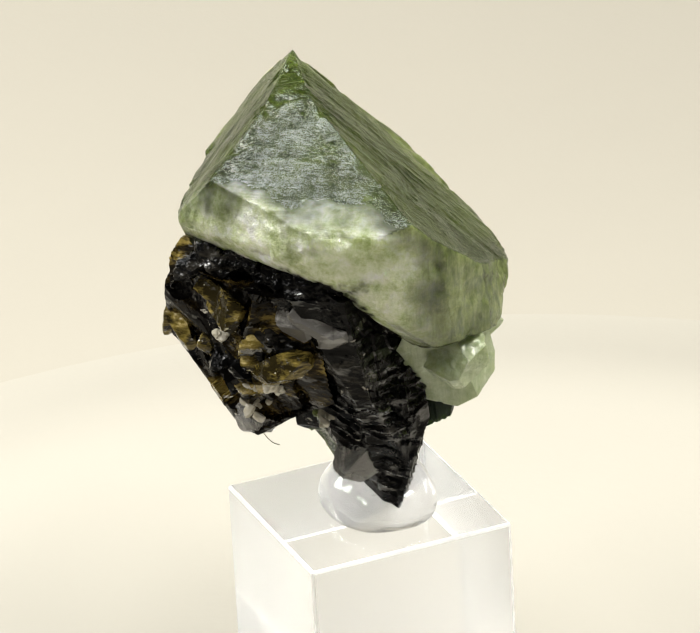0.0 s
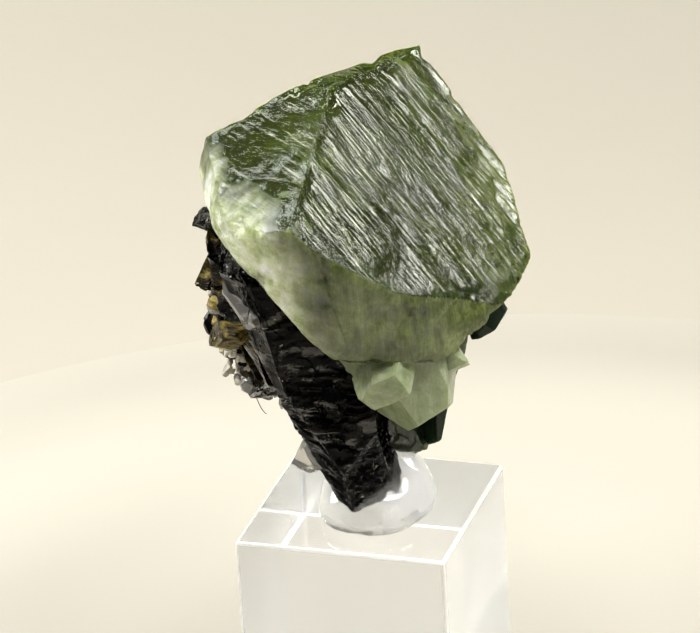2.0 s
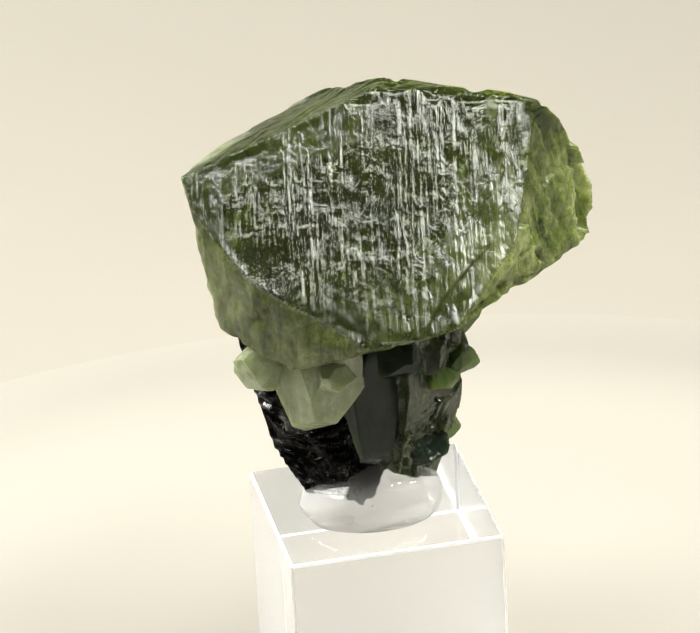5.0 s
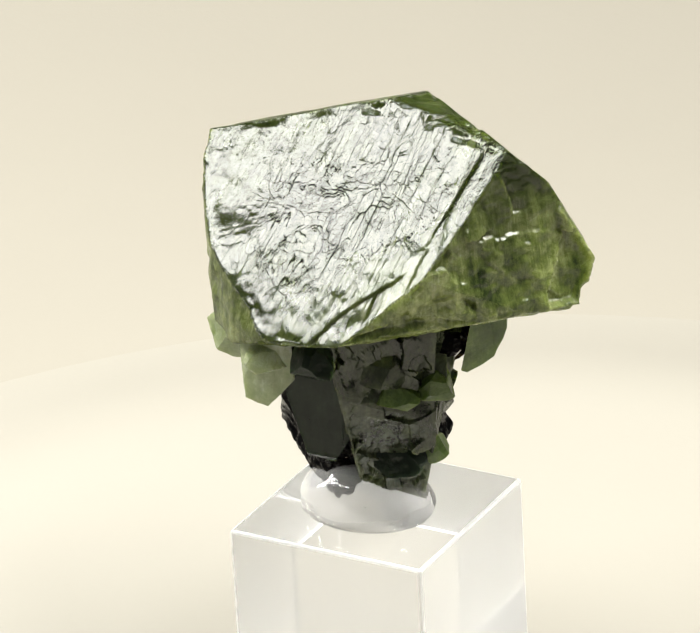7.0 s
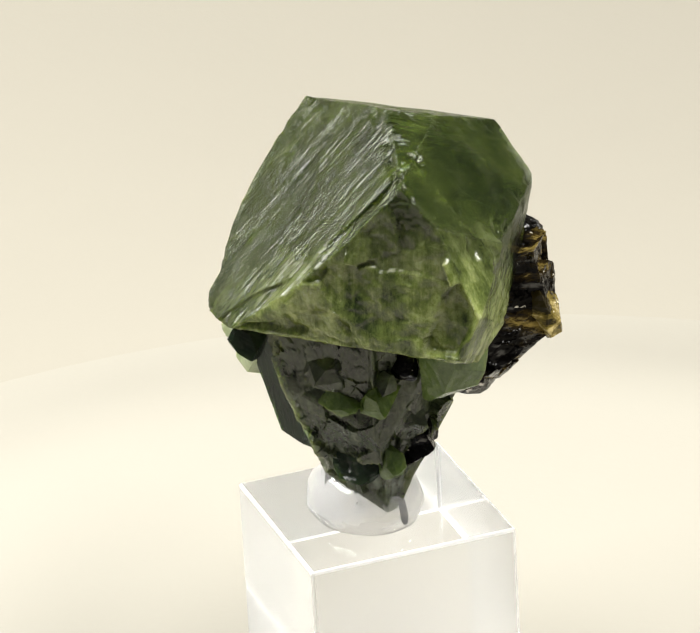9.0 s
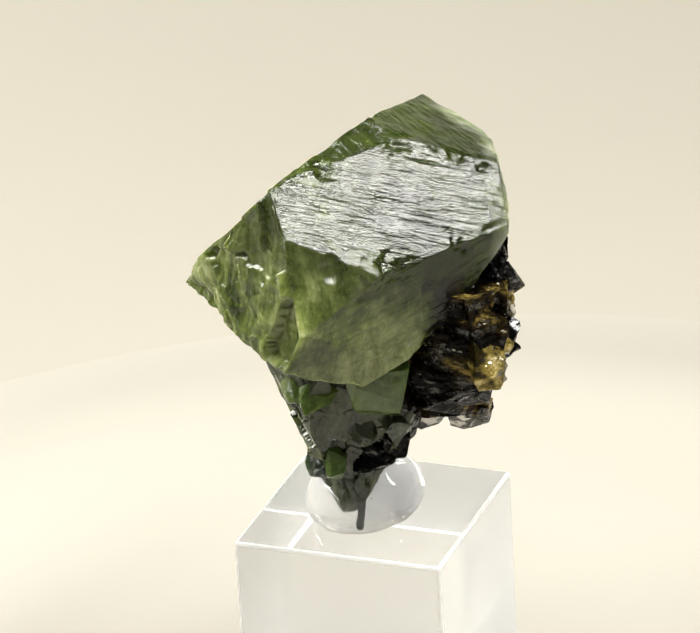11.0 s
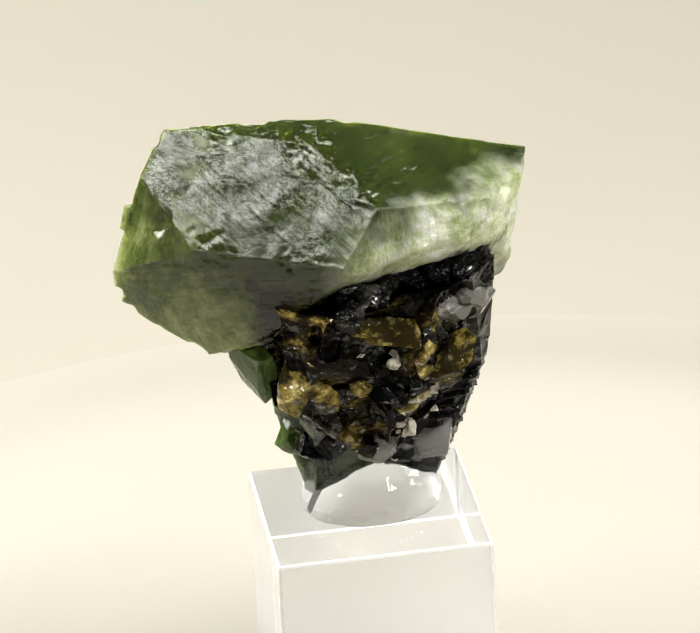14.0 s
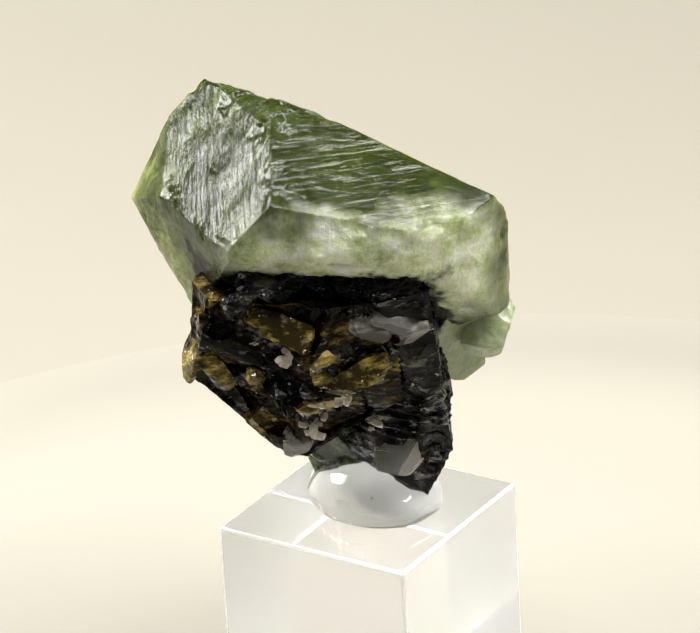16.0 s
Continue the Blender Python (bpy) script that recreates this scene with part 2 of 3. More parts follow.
def crystal(planes, centre, level, relief=None, zone=None, place=None, turns={}, notch=None, crust=None):
    """A body bounded by flat faces. relief(p, face, n, grain) gives the rise of its surface in millimetres, zone(p) its cloudiness."""
    n, d = planes
    mesh, way = ball(level)
    c = np.array(centre, float)
    speed = way @ n.T
    d = np.tile(d, (len(way), 1))

    def reaches():
        return np.where(speed > 1e-6, (d - n @ c) / np.maximum(speed, 1e-6), 1e9)
    reach = reaches()
    if notch:
        d += notch(c + way * reach.min(1)[:, None], n, d[0])
        reach = reaches()
    face = reach.argmin(1)
    far = reach.min(1)
    if zone:
        # the cloudy part has rounded, worn edges
        worn = zone(c + way * far[:, None])
        soft = -np.log(np.exp(-1.1 * (reach - far[:, None])).sum(1)) / 1.1 + far
        far = far + (soft - far) * worn
    p = c + way * far[:, None]
    gap = d - p @ n.T
    gap[np.arange(len(p)), face] = 1e9
    # points beside an edge move onto it, which keeps the edge straight
    near = gap.argmin(1)
    room = gap.min(1)
    ni, nj = n[face], n[near]
    dot = (ni * nj).sum(1)
    pitch = far * 1.15 / 2 ** (level - 1)
    snap = (room < 0.6 * pitch * np.sqrt(1 - dot * dot)) & (np.abs(far - reach.min(1)) < 1e-6)
    shift = (nj - dot[:, None] * ni) * (room / np.maximum(1 - dot * dot, 1e-3))[:, None]
    p = p + shift * snap[:, None]
    down, across = face_axes(n)
    # growth lines run down a face, or as far from that as turns gives in degrees
    for i, angle in turns.items():
        a, c, s = down[i].copy(), math.cos(radians(angle)), math.sin(radians(angle))
        down[i] = c * a + s * across[i]
        across[i] = c * across[i] - s * a
    grain = np.stack([(p * across[face]).sum(1), (p * down[face]).sum(1), face * 3.7], 1)
    if relief:
        fade = step_up(np.where(snap, 0, room), 0.0, 0.7)
        p = p + ni * (relief(p, face, n, grain) * fade)[:, None] + (relief(p, face * 0, n, p) * (1 - fade) * 0.4)[:, None] * way
    if zone:
        chip = np.clip(turbulence(p / 2.4 + 1.7, 3) - 0.1, 0, 1) * (1 - step_up(np.where(snap, 0, room), 0.0, 1.4))
        p = p + way * (0.1 * turbulence(p / 4.0, 3) - 0.65 * chip + 0.13 * worn * turbulence(p / 1.2 + 6.0, 3))[:, None]
    cloud = zone(p) if zone else np.zeros(len(p))
    if place is not None:
        p = p @ place[:3, :3].T + place[:3, 3]
    mesh.vertices.foreach_set("co", (p * MM).ravel())
    mesh.attributes.new("grain", "FLOAT_VECTOR", "POINT").data.foreach_set("vector", grain.ravel())
    mesh.attributes.new("zone", "FLOAT", "POINT").data.foreach_set("value", cloud)
    if crust:
        mesh.attributes.new("stain", "FLOAT", "POINT").data.foreach_set("value", crust(p))
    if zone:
        # paler ends and light glowing through, painted as colour face by face
        end_glow = step_up(p @ np.array([0, 0.6, -0.8]) + 1.5 * turbulence(p / 3.0 + 2.0, 4), -21.0, -11.0)
        end_glow = end_glow * np.where(np.isin(face, [3, 5, 16, 17]), 0.75, 1.0)
        end_glow = np.maximum(end_glow * np.where(np.isin(face, [0, 1]), 0.4, 1.0), 0.5 * np.isin(face, [7, 8, 12, 13]))
        mesh.attributes.new("end_glow", "FLOAT", "POINT").data.foreach_set("value", 0.85 * end_glow)
    mesh.update()
    return mesh


SMOOTH_FACES, BROKEN_FACES = [0, 1, 2, 3, 5, 15, 18], [4, 14]


def stepped(p, face, n, grain):
    """Growth steps and lines that run down a face."""
    q = grain * np.array([1 / 2.2, 1 / 13.0, 1.0])
    terrace = np.floor(turbulence(q, 2) * 2.5 + 0.25 * wave(grain * np.array([1.6, 0.8, 1.0]))) / 2.5
    lines = wave(grain * np.array([1 / 0.45, 1 / 6.0, 1.0])) + 0.5 * wave(grain * np.array([1 / 0.22, 1 / 3.0, 1.0]) + 5.1)
    flat = np.isin(face, SMOOTH_FACES)
    broken = np.isin(face, BROKEN_FACES)
    lumps = turbulence(p / 1.6, 4)
    plates = np.where(face == 1, 0.05 * np.floor(3 * turbulence(p / 2.2 + 9.0, 3)) / 3 + 0.012 * turbulence(p / 0.8, 3), 0)
    rise = plates + np.where(flat, np.where(face == 2, 0.04, 0.08) * terrace + 0.028 * lines, 0.05 * terrace + 0.03 * lines + 0.13 * lumps)
    rise = rise + np.where(np.isin(face, [0, 3, 10]), 0.03 * turbulence(grain * np.array([1 / 0.5, 1 / 1.6, 1.0]), 3), 0)
    if broken.any():
        # conchoidal lumps where the crystal has broken
        rise[broken] += 0.36 + chunky(3.6, 0.8, 21)(p[broken], None, None, None) + 0.3 * turbulence(p[broken] / 3.0 + 4.0, 3)
    return rise


def notched(p, n, d):
    """Growth layers of the large striated face that end in steps along its broken edge."""
    down, across = face_axes(n)
    s = np.stack([p @ across[1], p @ down[1] / 9.0, 0 * p[:, 0]], 1)
    bands = step_up(wave(s / 1.7 + 3.0), -0.12, 0.12) + 0.6 * step_up(wave(s / 0.9 + 7.0), -0.1, 0.1)
    edge = np.minimum(d[4] - p @ n[4], d[14] - p @ n[14])
    out = np.zeros((len(p), len(n)))
    limit = -1.8 - 1.6 * wave(s / 4.0)
    out[:, 1] = -0.18 * bands * step_up(-edge, limit - 0.15, limit + 0.15)
    return out


def chunky(size, amount, seed, ribs=0.0):
    """Broken rock: flat chips, each with a tilt of its own."""
    def relief(p, face, n, grain):
        rng = np.random.default_rng(seed)
        total = np.zeros(len(p))
        for s, k in ((size, 1.0), (size * 0.4, 0.16)):
            low, high = p.min(0), p.max(0)
            count = int(np.prod(high - low) / s ** 3) + 8
            seeds = rng.uniform(low, high, (min(count, 900), 3))
            tilt = rng.normal(size=(len(seeds), 3)) * 0.45
            lift = rng.uniform(-0.8, -0.2, len(seeds))
            who = np.empty(len(p), int)
            bent = p + 0.25 * s * np.stack([wave(p / s + 3.3 * a) for a in range(3)], 1)
            for i in range(0, len(p), 20000):
                b = bent[i:i + 20000]
                who[i:i + 20000] = ((b ** 2).sum(1)[:, None] - 2 * b @ seeds.T + (seeds ** 2).sum(1)[None]).argmin(1)
            total += k * amount * (lift[who] + ((p - seeds[who]) * tilt[who]).sum(1) / s)
        total += 0.06 * amount * turbulence(p / 0.5, 3)
        if ribs:
            way = p[:, 2] + 0.35 * p[:, 0] + 0.5 * wave(p / 1.7)
            total += ribs * (1 - np.abs(np.sin(way * math.pi / 1.0))) * step_up(wave(p / 2.4 + 8.0), -0.8, 0.0) * step_up(-p[:, 2], -19, -14)
        return total
    return relief


def lumpy(amount):
    def relief(p, face, n, grain):
        return amount * turbulence(p / 1.4, 5)
    return relief


def shard(name, centre, facing, spin, size, mat, seed, parent, label="", bite=0.12, level=5):
    """A small broken crystal of size (along, across, deep) that faces the azimuth given, turned by spin in that plane."""
    rng = np.random.default_rng(seed)
    n = rng.normal(size=(15, 3))
    n /= np.linalg.norm(n, axis=1)[:, None]
    n = np.vstack([n, np.eye(3), -np.eye(3)])
    d = np.linalg.norm(n * (np.array(size) / 2), axis=1) * rng.uniform(0.72, 1.0, len(n))
    a, e = radians(facing), radians(25.5)
    out = np.array([math.cos(a) * math.cos(e), math.sin(a) * math.cos(e), math.sin(e)])
    right = np.array([-math.sin(a), math.cos(a), 0])
    up = np.cross(out, right)
    x = right * math.cos(radians(spin)) + up * math.sin(radians(spin))
    place = np.eye(4)
    place[:3, :3] = np.stack([x, np.cross(out, x), out], 1)
    place[:3, 3] = centre

    def relief(p, face, n, grain):
        return bite * turbulence(p / 0.9 + seed, 4)
    return part(name, crystal((n, d), (0, 0, 0), level, relief, None, place), mat, parent, label)


# ---- setting ----
bm = bmesh.new()
profile = [(-1.2, -0.02), (0.15, -0.02), (0.19, -0.018), (0.22, -0.012), (0.25, -0.002), (0.28, 0.013), (0.31, 0.035), (0.34, 0.07)]
rows = [[bm.verts.new((x, y, z)) for x in (-0.5, 0.5)] for y, z in profile]
for a, b in zip(rows, rows[1:]):
    bm.faces.new((a[0], a[1], b[1], b[0]))
sweep = part("backdrop", bm, WALL, smooth=True)
sweep.location = (0, 0, -BASE_HEIGHT * MM + 0.02 - 0.0118)
tagged(sweep, "cream paper backdrop sweeping up behind the stand", "backdrop", kind="structure")

bm = bmesh.new()
ring = [(0.0, 0.0), (0.03, 0.0)]
ring += [(0.057 + 0.05 * k / 20, -0.012 * (k / 20) ** 2 * (3 - 2 * k / 20)) for k in range(21)]
ring += [(0.107, -0.0122), (0.0, -0.0122)]
steps = 96
loops = [[bm.verts.new((r * math.cos(2 * math.pi * k / steps), r * math.sin(2 * math.pi * k / steps), z)) for k in range(steps)] for r, z in ring[1:-1]]
for a, b in zip(loops, loops[1:]):
    for k in range(steps):
        bm.faces.new((a[k], b[k], b[(k + 1) % steps], a[(k + 1) % steps]))
bm.faces.new(loops[0]), bm.faces.new(loops[-1][::-1])
plate = part("round_plate", bm, PLATE, smooth=True)
plate.location = (0.006, 0.001, -BASE_HEIGHT * MM - 0.00005)
tagged(plate, "round white plate with a gently sloping rim under the clear stand", "plate")

# ---- stand ----
base = tagged(new("display_base"), "clear polished acrylic cube base on the white plate", "display base")
bm = bmesh.new()
bmesh.ops.create_cube(bm, size=1.0)
bmesh.ops.scale(bm, vec=(20 * MM, 20 * MM, BASE_HEIGHT * MM), verts=bm.verts)
bmesh.ops.bevel(bm, geom=bm.edges[:], offset=0.3 * MM, segments=2, profile=0.5, affect="EDGES")
bmesh.ops.rotate(bm, cent=(0, 0, 0), matrix=Matrix.Rotation(radians(22.4), 3, "Z"), verts=bm.verts)
bmesh.ops.translate(bm, vec=(-0.35 * MM, 0.2 * MM, -BASE_HEIGHT / 2 * MM), verts=bm.verts)
for f in bm.faces:
    # 1 frosted edges, 2 sides with painted brightness, 0 top and bottom
    f.material_index = 1 if f.calc_area() < 1e-4 else 2 if abs(f.normal.z) < 0.5 else 0
block = part("block", bm, ACRYLIC, base)
block.data.materials.append(FROSTED)
block.data.materials.append(LIT_SIDES)

putty = tagged(new("mounting_putty"), "clear glossy blob of mounting putty on the acrylic base", "putty")
mesh, way = ball(6)
# a squat dome, longer one way, that bulges a little over its foot
up = way[:, 2]
body = np.stack([way[:, 0] * 5.3, way[:, 1] * 6.6, np.where(up > 0, up * 4.4, np.maximum(up, -0.4) * 2.6)], 1)
body *= (1 + 0.05 * wave(way * 1.6) + 0.02 * wave(way * 4.0))[:, None]
body = body @ np.array(Matrix.Rotation(radians(20), 3, "Z")).T + np.array([0.6, 0.2, 0])
body[:, 2] -= body[:, 2].min() + 0.1
mesh.vertices.foreach_set("co", (body * MM).ravel())
blob = part("blob", mesh, PUTTY, putty, smooth=True)

# ---- mineral ----
mineral = tagged(new("mineral_specimen"), "striated green crystal on black and golden brown matrix", "mineral")
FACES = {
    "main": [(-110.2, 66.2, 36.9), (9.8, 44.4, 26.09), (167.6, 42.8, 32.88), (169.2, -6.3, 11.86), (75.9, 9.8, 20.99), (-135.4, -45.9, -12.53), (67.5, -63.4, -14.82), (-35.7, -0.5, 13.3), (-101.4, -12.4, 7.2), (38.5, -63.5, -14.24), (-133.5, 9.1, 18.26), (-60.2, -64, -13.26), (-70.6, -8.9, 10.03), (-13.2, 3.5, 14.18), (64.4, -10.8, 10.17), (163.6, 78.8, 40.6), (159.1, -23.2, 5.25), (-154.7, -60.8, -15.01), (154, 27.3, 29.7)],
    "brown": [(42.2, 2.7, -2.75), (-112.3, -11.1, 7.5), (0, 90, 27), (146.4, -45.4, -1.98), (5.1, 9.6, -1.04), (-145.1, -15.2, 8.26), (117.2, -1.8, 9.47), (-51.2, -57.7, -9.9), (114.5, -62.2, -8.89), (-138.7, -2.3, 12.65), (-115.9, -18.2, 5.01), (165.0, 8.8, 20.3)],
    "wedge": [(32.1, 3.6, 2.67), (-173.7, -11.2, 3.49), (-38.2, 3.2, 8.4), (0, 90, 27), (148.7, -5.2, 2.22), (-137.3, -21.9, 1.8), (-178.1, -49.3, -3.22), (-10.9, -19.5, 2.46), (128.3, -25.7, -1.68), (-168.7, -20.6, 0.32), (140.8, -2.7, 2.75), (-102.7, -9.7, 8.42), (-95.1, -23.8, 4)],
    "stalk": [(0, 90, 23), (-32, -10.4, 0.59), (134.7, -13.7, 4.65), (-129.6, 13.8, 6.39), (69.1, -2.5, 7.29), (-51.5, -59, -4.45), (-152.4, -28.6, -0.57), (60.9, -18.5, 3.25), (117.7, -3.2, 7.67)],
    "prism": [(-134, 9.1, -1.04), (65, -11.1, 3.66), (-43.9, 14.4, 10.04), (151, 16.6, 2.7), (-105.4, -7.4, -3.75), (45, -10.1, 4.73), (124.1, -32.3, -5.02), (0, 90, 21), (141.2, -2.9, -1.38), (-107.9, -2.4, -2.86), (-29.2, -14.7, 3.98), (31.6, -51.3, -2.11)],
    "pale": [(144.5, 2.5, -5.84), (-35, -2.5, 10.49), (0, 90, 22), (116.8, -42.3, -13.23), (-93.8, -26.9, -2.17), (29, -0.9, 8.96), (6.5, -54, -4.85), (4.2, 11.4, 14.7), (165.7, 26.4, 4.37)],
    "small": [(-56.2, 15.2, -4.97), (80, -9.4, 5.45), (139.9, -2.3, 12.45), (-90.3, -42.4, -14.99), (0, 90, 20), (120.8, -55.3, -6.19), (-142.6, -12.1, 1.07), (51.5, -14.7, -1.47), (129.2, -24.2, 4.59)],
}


def cloudy(p):
    """The pale, cloudy foot of the large crystal, towards the matrix."""
    depth = -17.0 - p @ np.array([-0.234, -0.459, -0.857])
    return 0.9 * step_up(-(depth + 1.6 * turbulence(p / 3.0, 4)), -8.5, -2.5) * step_up(-p[:, 1], -1.0, 6.0) * (1 - 0.9 * step_up(p[:, 0] + 1.5 * turbulence(p / 3.0 + 5.0, 3), 1.5, 7.5))


def crusted(p):
    """Black crust from the matrix, fraying out into the foot of the large crystal."""
    near = np.full(len(p), 1e9)
    for name in ("brown", "wedge"):
        n, d = facet_planes(FACES[name])
        near = np.minimum(near, (p @ n.T - d).max(1))
    return step_up(-(near + 1.7 * turbulence(p / 1.6 + 3.0, 5)), -2.3, -0.5)


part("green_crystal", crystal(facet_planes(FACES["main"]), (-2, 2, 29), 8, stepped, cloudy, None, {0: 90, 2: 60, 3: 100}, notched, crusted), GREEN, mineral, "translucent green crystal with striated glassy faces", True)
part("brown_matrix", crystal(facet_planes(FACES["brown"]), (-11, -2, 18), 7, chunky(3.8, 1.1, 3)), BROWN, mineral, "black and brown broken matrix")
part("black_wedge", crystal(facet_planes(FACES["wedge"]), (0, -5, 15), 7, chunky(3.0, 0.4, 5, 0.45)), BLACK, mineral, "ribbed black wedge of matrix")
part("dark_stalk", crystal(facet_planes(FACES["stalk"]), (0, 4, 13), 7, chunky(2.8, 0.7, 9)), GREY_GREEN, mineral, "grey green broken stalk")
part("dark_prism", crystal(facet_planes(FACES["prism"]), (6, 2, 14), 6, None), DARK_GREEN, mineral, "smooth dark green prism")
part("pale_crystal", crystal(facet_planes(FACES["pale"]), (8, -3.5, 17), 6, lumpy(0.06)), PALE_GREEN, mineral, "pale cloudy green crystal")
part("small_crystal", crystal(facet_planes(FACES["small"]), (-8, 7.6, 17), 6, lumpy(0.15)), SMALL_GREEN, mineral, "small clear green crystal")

shard("golden_crystal", (-7.4, -10.15, 19.4), 235.7, 22, (7.6, 3.2, 2.6), GOLD, 21, mineral, "golden brown mica crystal", 0.12, 5)
shard("golden_crystal", (-16.7, 1.8, 20.6), 164.5, 80, (7.0, 3.6, 2.2), GOLD, 22, mineral, "orange brown mica crystal", 0.12, 5)
shard("golden_crystal", (-12.1, -5.5, 24.0), 205.2, -12, (7.0, 3.2, 2.6), GOLD, 23, mineral, "golden brown mica crystal", 0.12, 5)
shard("golden_crystal", (-16.3, -0.1, 19.3), 235.7, -55, (5.8, 2.0, 1.8), GOLD, 24, mineral, "golden brown mica crystal", 0.12, 5)
shard("golden_crystal", (-12.7, -4.8, 24.4), 235.7, -25, (6.5, 2.2, 2.0), GOLD, 25, mineral, "golden brown mica crystal", 0.12, 5)
rng = np.random.default_rng(30)
for k, (centre, spread) in enumerate((((-9.9, -7.0, 16.2), 1.1), ((-10.0, -6.1, 13.5), 1.5), ((-8.0, -8.4, 17.2), 1.0), ((-3.9, -6.6, 12.7), 0.8), ((-12.8, -6.2, 21.4), 0.6))):
    for j in range(11):
        away = rng.normal(size=3) * spread * np.array([0.5, 0.25, 0.45])
        size = rng.uniform(0.3, 0.9) * np.array([1.7, 1.0, 0.7])
        shard("pale_crust", np.array(centre) + away, 235.7, rng.uniform(-60, 80), size, CRUST, 100 + 20 * k + j, mineral, "pale cream crust grain", 0.25, 4)
shard("smoky_crystal", (-5.9, -10.0, 23.9), 235.7, -18, (5.6, 2.9, 2.2), SMOKY, 41, mineral, "smoky grey cleaved crystal", 0.01)
shard("smoky_crystal", (-2.7, -11.4, 23.2), 235.7, 10, (4.0, 3.2, 2.2), SMOKY, 42, mineral, "smoky grey cleaved crystal", 0.01)
shard("smoky_crystal", (-4.6, -11.3, 24.4), 270, -35, (5.6, 2.4, 2.2), SMOKY, 43, mineral, "smoky grey cleaved crystal", 0.01)
shard("dark_lump", (0.3, 4.2, 7.1), 52.5, 0, (7.0, 5.6, 4.0), DARK_GREEN, 51, mineral, "dark green glassy lump", 0.2, 6)
shard("smoky_crystal", (3.4, 6.4, 17.4), 52.5, 0, (5.5, 4.0, 2.0), GREY_GREEN, 52, mineral, "grey green cleaved crystal", 0.05)
# no grain here: a black body gives the shade of an open gap
shard("black_lump", (-4.0, 7.4, 17.6), 52.5, 0, (3.0, 2.6, 2.4), BLACK, 53, mineral, "round black body standing in for a dark gap", 0.05)
shard("black_lump", (1.7, -6.9, 15.8), 300, 75, (9.0, 5.2, 4.4), BLACK, 54, mineral, "jagged black lump", 0.35, 6)
shard("green_grain", (-2.2, 6.8, 7.8), 134, 80, (4.2, 2.4, 2.4), SMALL_GREEN, 71, mineral, "yellow green glassy grain", 0.12)
shard("smoky_crystal", (-4.1, 4.7, 11.7), 134, 60, (4.6, 3.6, 3.0), GREY_GREEN, 72, mineral, "grey green cleaved crystal", 0.06)
shard("green_grain", (-1.7, 8.0, 15.0), 134, 20, (4.4, 3.2, 3.0), SMALL_GREEN, 73, mineral, "small green crystal grain", 0.12)
shard("green_grain", (1.9, 7.3, 14.3), 52.5, -15, (5.0, 2.4, 2.2), SMALL_GREEN, 74, mineral, "small green crystal grain", 0.15)
shard("grey_block", (-1.9, 8.1, 15.8), 52.5, 75, (4.4, 2.6, 2.2), GREY_GREEN, 75, mineral, "grey green crystal block", 0.06)
shard("black_lump", (-4.1, 3.7, 8.6), 185, 60, (5.5, 3.6, 3.2), BLACK, 76, mineral, "jagged black lump", 0.2)
shard("black_lump", (-5.0, 2.2, 9.4), 164, 75, (5.0, 3.6, 3.2), BLACK, 77, mineral, "jagged black lump", 0.2)
shard("green_grain", (10.6, -0.6, 18.6), 52.5, 10, (4.6, 3.0, 3.0), PALE_GREEN, 78, mineral, "small green crystal grain", 0.1)
shard("dark_block", (10.2, 5.4, 20.2), 341, 15, (4.6, 4.0, 3.4), DARK_GREEN, 79, mineral, "dark green crystal block", 0.05)
shard("clear_crystal", (-9.9, -3.2, 11.3), 128, 15, (5.5, 3.0, 3.4), QUARTZ, 80, mineral, "greyish clear crystal", 0.12)
shard("clear_crystal", (-0.8, -6.1, 8.5), 205, 65, (6.6, 4.8, 3.0), QUARTZ, 81, mineral, "greyish clear crystal", 0.06)
shard("green_grain", (8.7, -7.2, 18.6), 235.7, 70, (7.6, 4.4, 4.2), PALE_GREEN, 85, mineral, "pale cloudy green crystal grain", 0.14)
for k, (x, y, z) in enumerate(((-13.9, -2.6, 26.4), (-12.6, -3.2, 27.2), (-10.4, -4.4, 27.4), (-8.0, -6.0, 27.0), (-5.8, -8.4, 27.2), (-3.9, -10.2, 27.0), (-3.0, -10.9, 26.0))):
    shard("black_lump", (x - 0.3, y - 0.45, z + 0.6), 235.7, rng.uniform(-40, 40), rng.uniform(2.6, 4.4) * np.array([1.7, 0.7, 0.8]), BLACK, 90 + k, mineral, "small jagged black grain at the crystal's foot", 0.6, 6)
shard("dark_sliver", (-2.9, 4.5, 2.0), 134, 82, (4.0, 0.7, 0.5), BLACK, 61, mineral, "thin dark sliver")


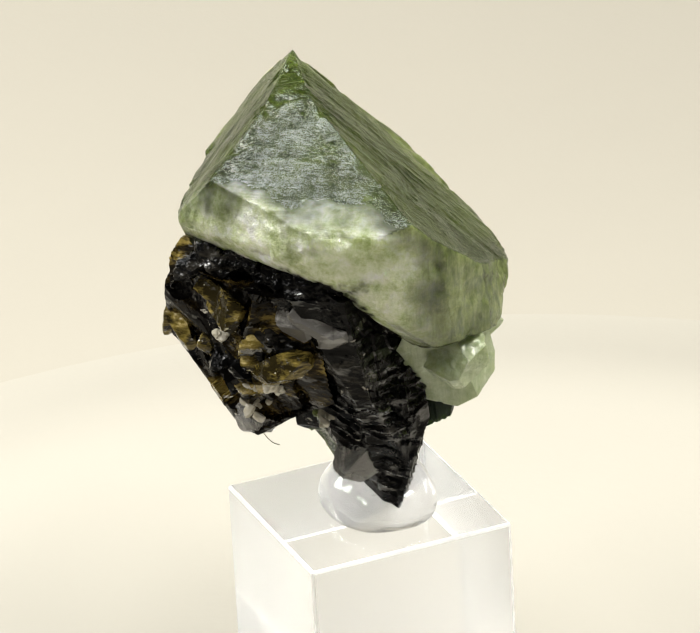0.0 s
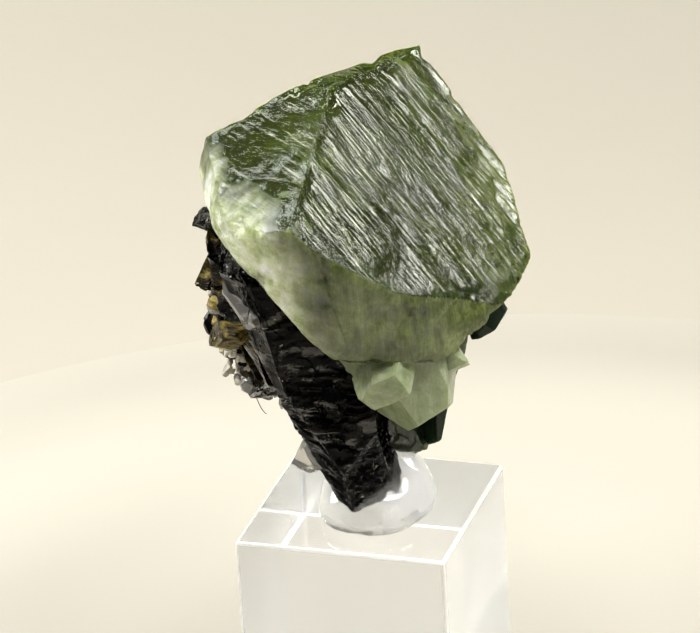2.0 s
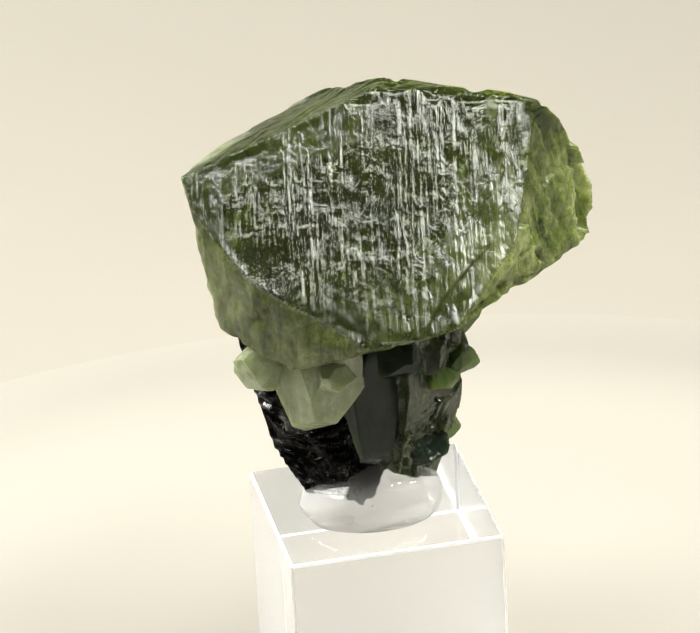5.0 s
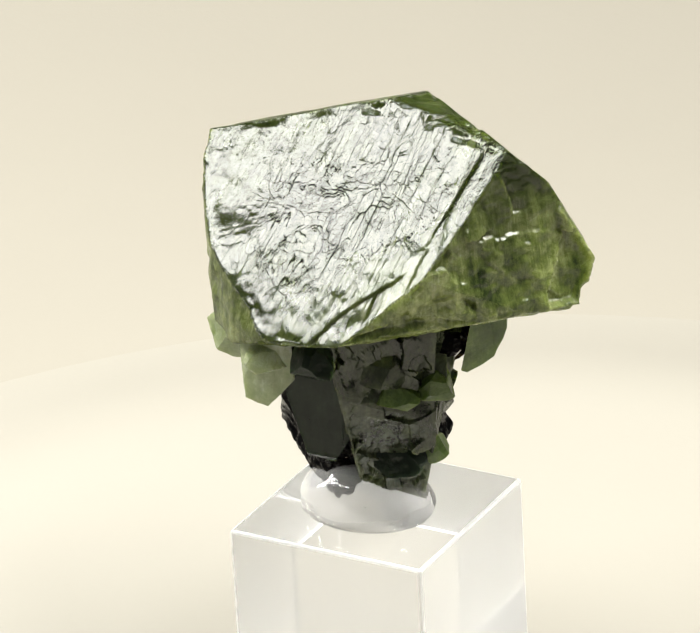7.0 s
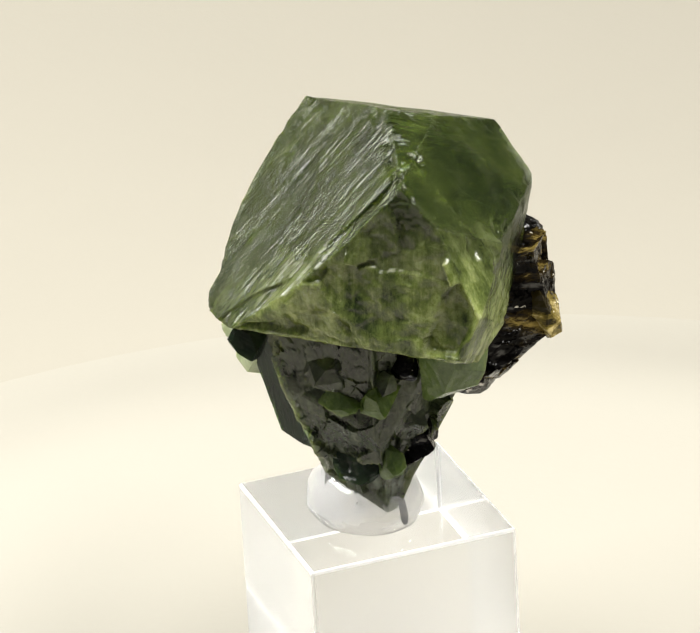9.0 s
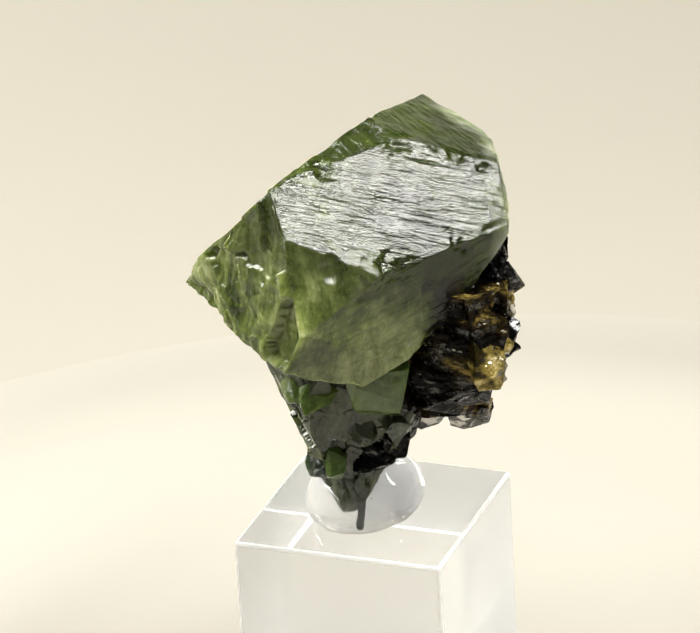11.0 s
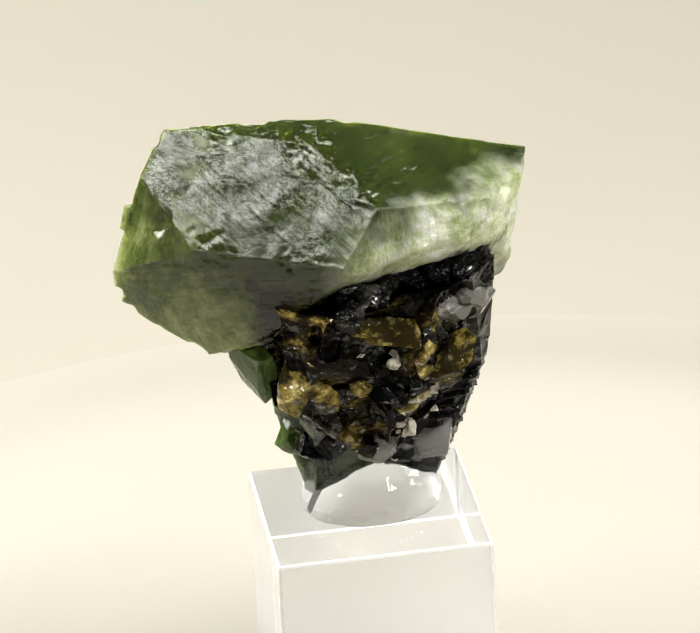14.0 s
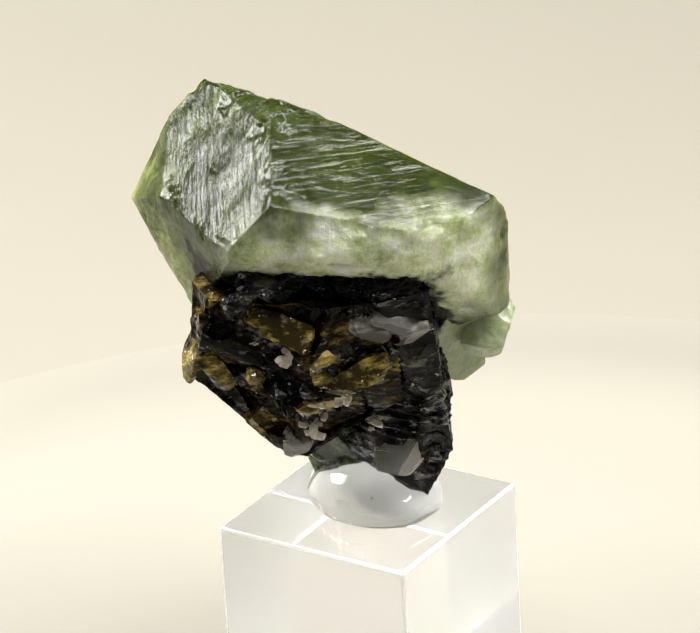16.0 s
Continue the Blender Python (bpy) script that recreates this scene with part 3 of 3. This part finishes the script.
def clad(name, body, centre, count, azimuths, elevations, length, mat, seed, label):
    """Flakes and chips that stick out of a broken face of the matrix."""
    n, d = facet_planes(FACES[body])
    rng = np.random.default_rng(seed)
    c = np.array(centre, float)
    for k in range(count):
        azimuth, elevation = rng.uniform(*azimuths), rng.uniform(*elevations)
        way = np.array(heading(azimuth, elevation))
        speed = n @ way
        reach = np.where(speed > 1e-6, (d - n @ c) / np.maximum(speed, 1e-6), 1e9).min()
        size = rng.uniform(*length) * np.array([1.0, rng.uniform(0.3, 0.55), rng.uniform(0.25, 0.45)])
        shard(name, c + way * (reach - 1.2), azimuth + rng.uniform(-35, 35), rng.uniform(-80, 80), size, mat, seed + k, mineral, label, 0.15, 4)


clad("mica_flake", "brown", (-9, -3, 18), 20, (180, 275), (-26, 28), (3.0, 6.0), GOLD, 300, "golden brown mica flake")
clad("matrix_chip", "brown", (-9, -3, 18), 24, (185, 290), (-28, 36), (3.0, 6.0), BLACK, 400, "broken black matrix chip")
clad("matrix_chip", "brown", (-9, -3, 18), 16, (185, 280), (-26, 32), (3.0, 6.0), BROWN, 500, "broken brown matrix chip")

# a stray fibre under the matrix
bm = bmesh.new()
line = [Vector((-9.6 + 0.5 * k, -4.4 - 0.12 * k, 10.4 - 0.9 * k + 0.16 * k * k)) for k in np.linspace(0, 3, 14)]
rings = []
for k, c in enumerate(line):
    ahead = (line[min(k + 1, 13)] - line[max(k - 1, 0)]).normalized()
    side = ahead.orthogonal().normalized()
    rings.append([bm.verts.new((c + 0.045 * (side * math.cos(a) + ahead.cross(side) * math.sin(a))) * MM) for a in (0, 1.57, 3.14, 4.71)])
for a, b in zip(rings, rings[1:]):
    for k in range(4):
        bm.faces.new((a[k], a[(k + 1) % 4], b[(k + 1) % 4], b[k]))
part("fibre", bm, CRUST, mineral, "thin curled pale fibre", True)


def motions():
    rows = [(t, pose(0, 0, 0, 0, 0, TURN * t)) for t in range(17)]
    for thing in (base, putty, mineral):
        walk(thing, rows)


# clear things let the light through
block.visible_shadow = blob.visible_shadow = False
motions()
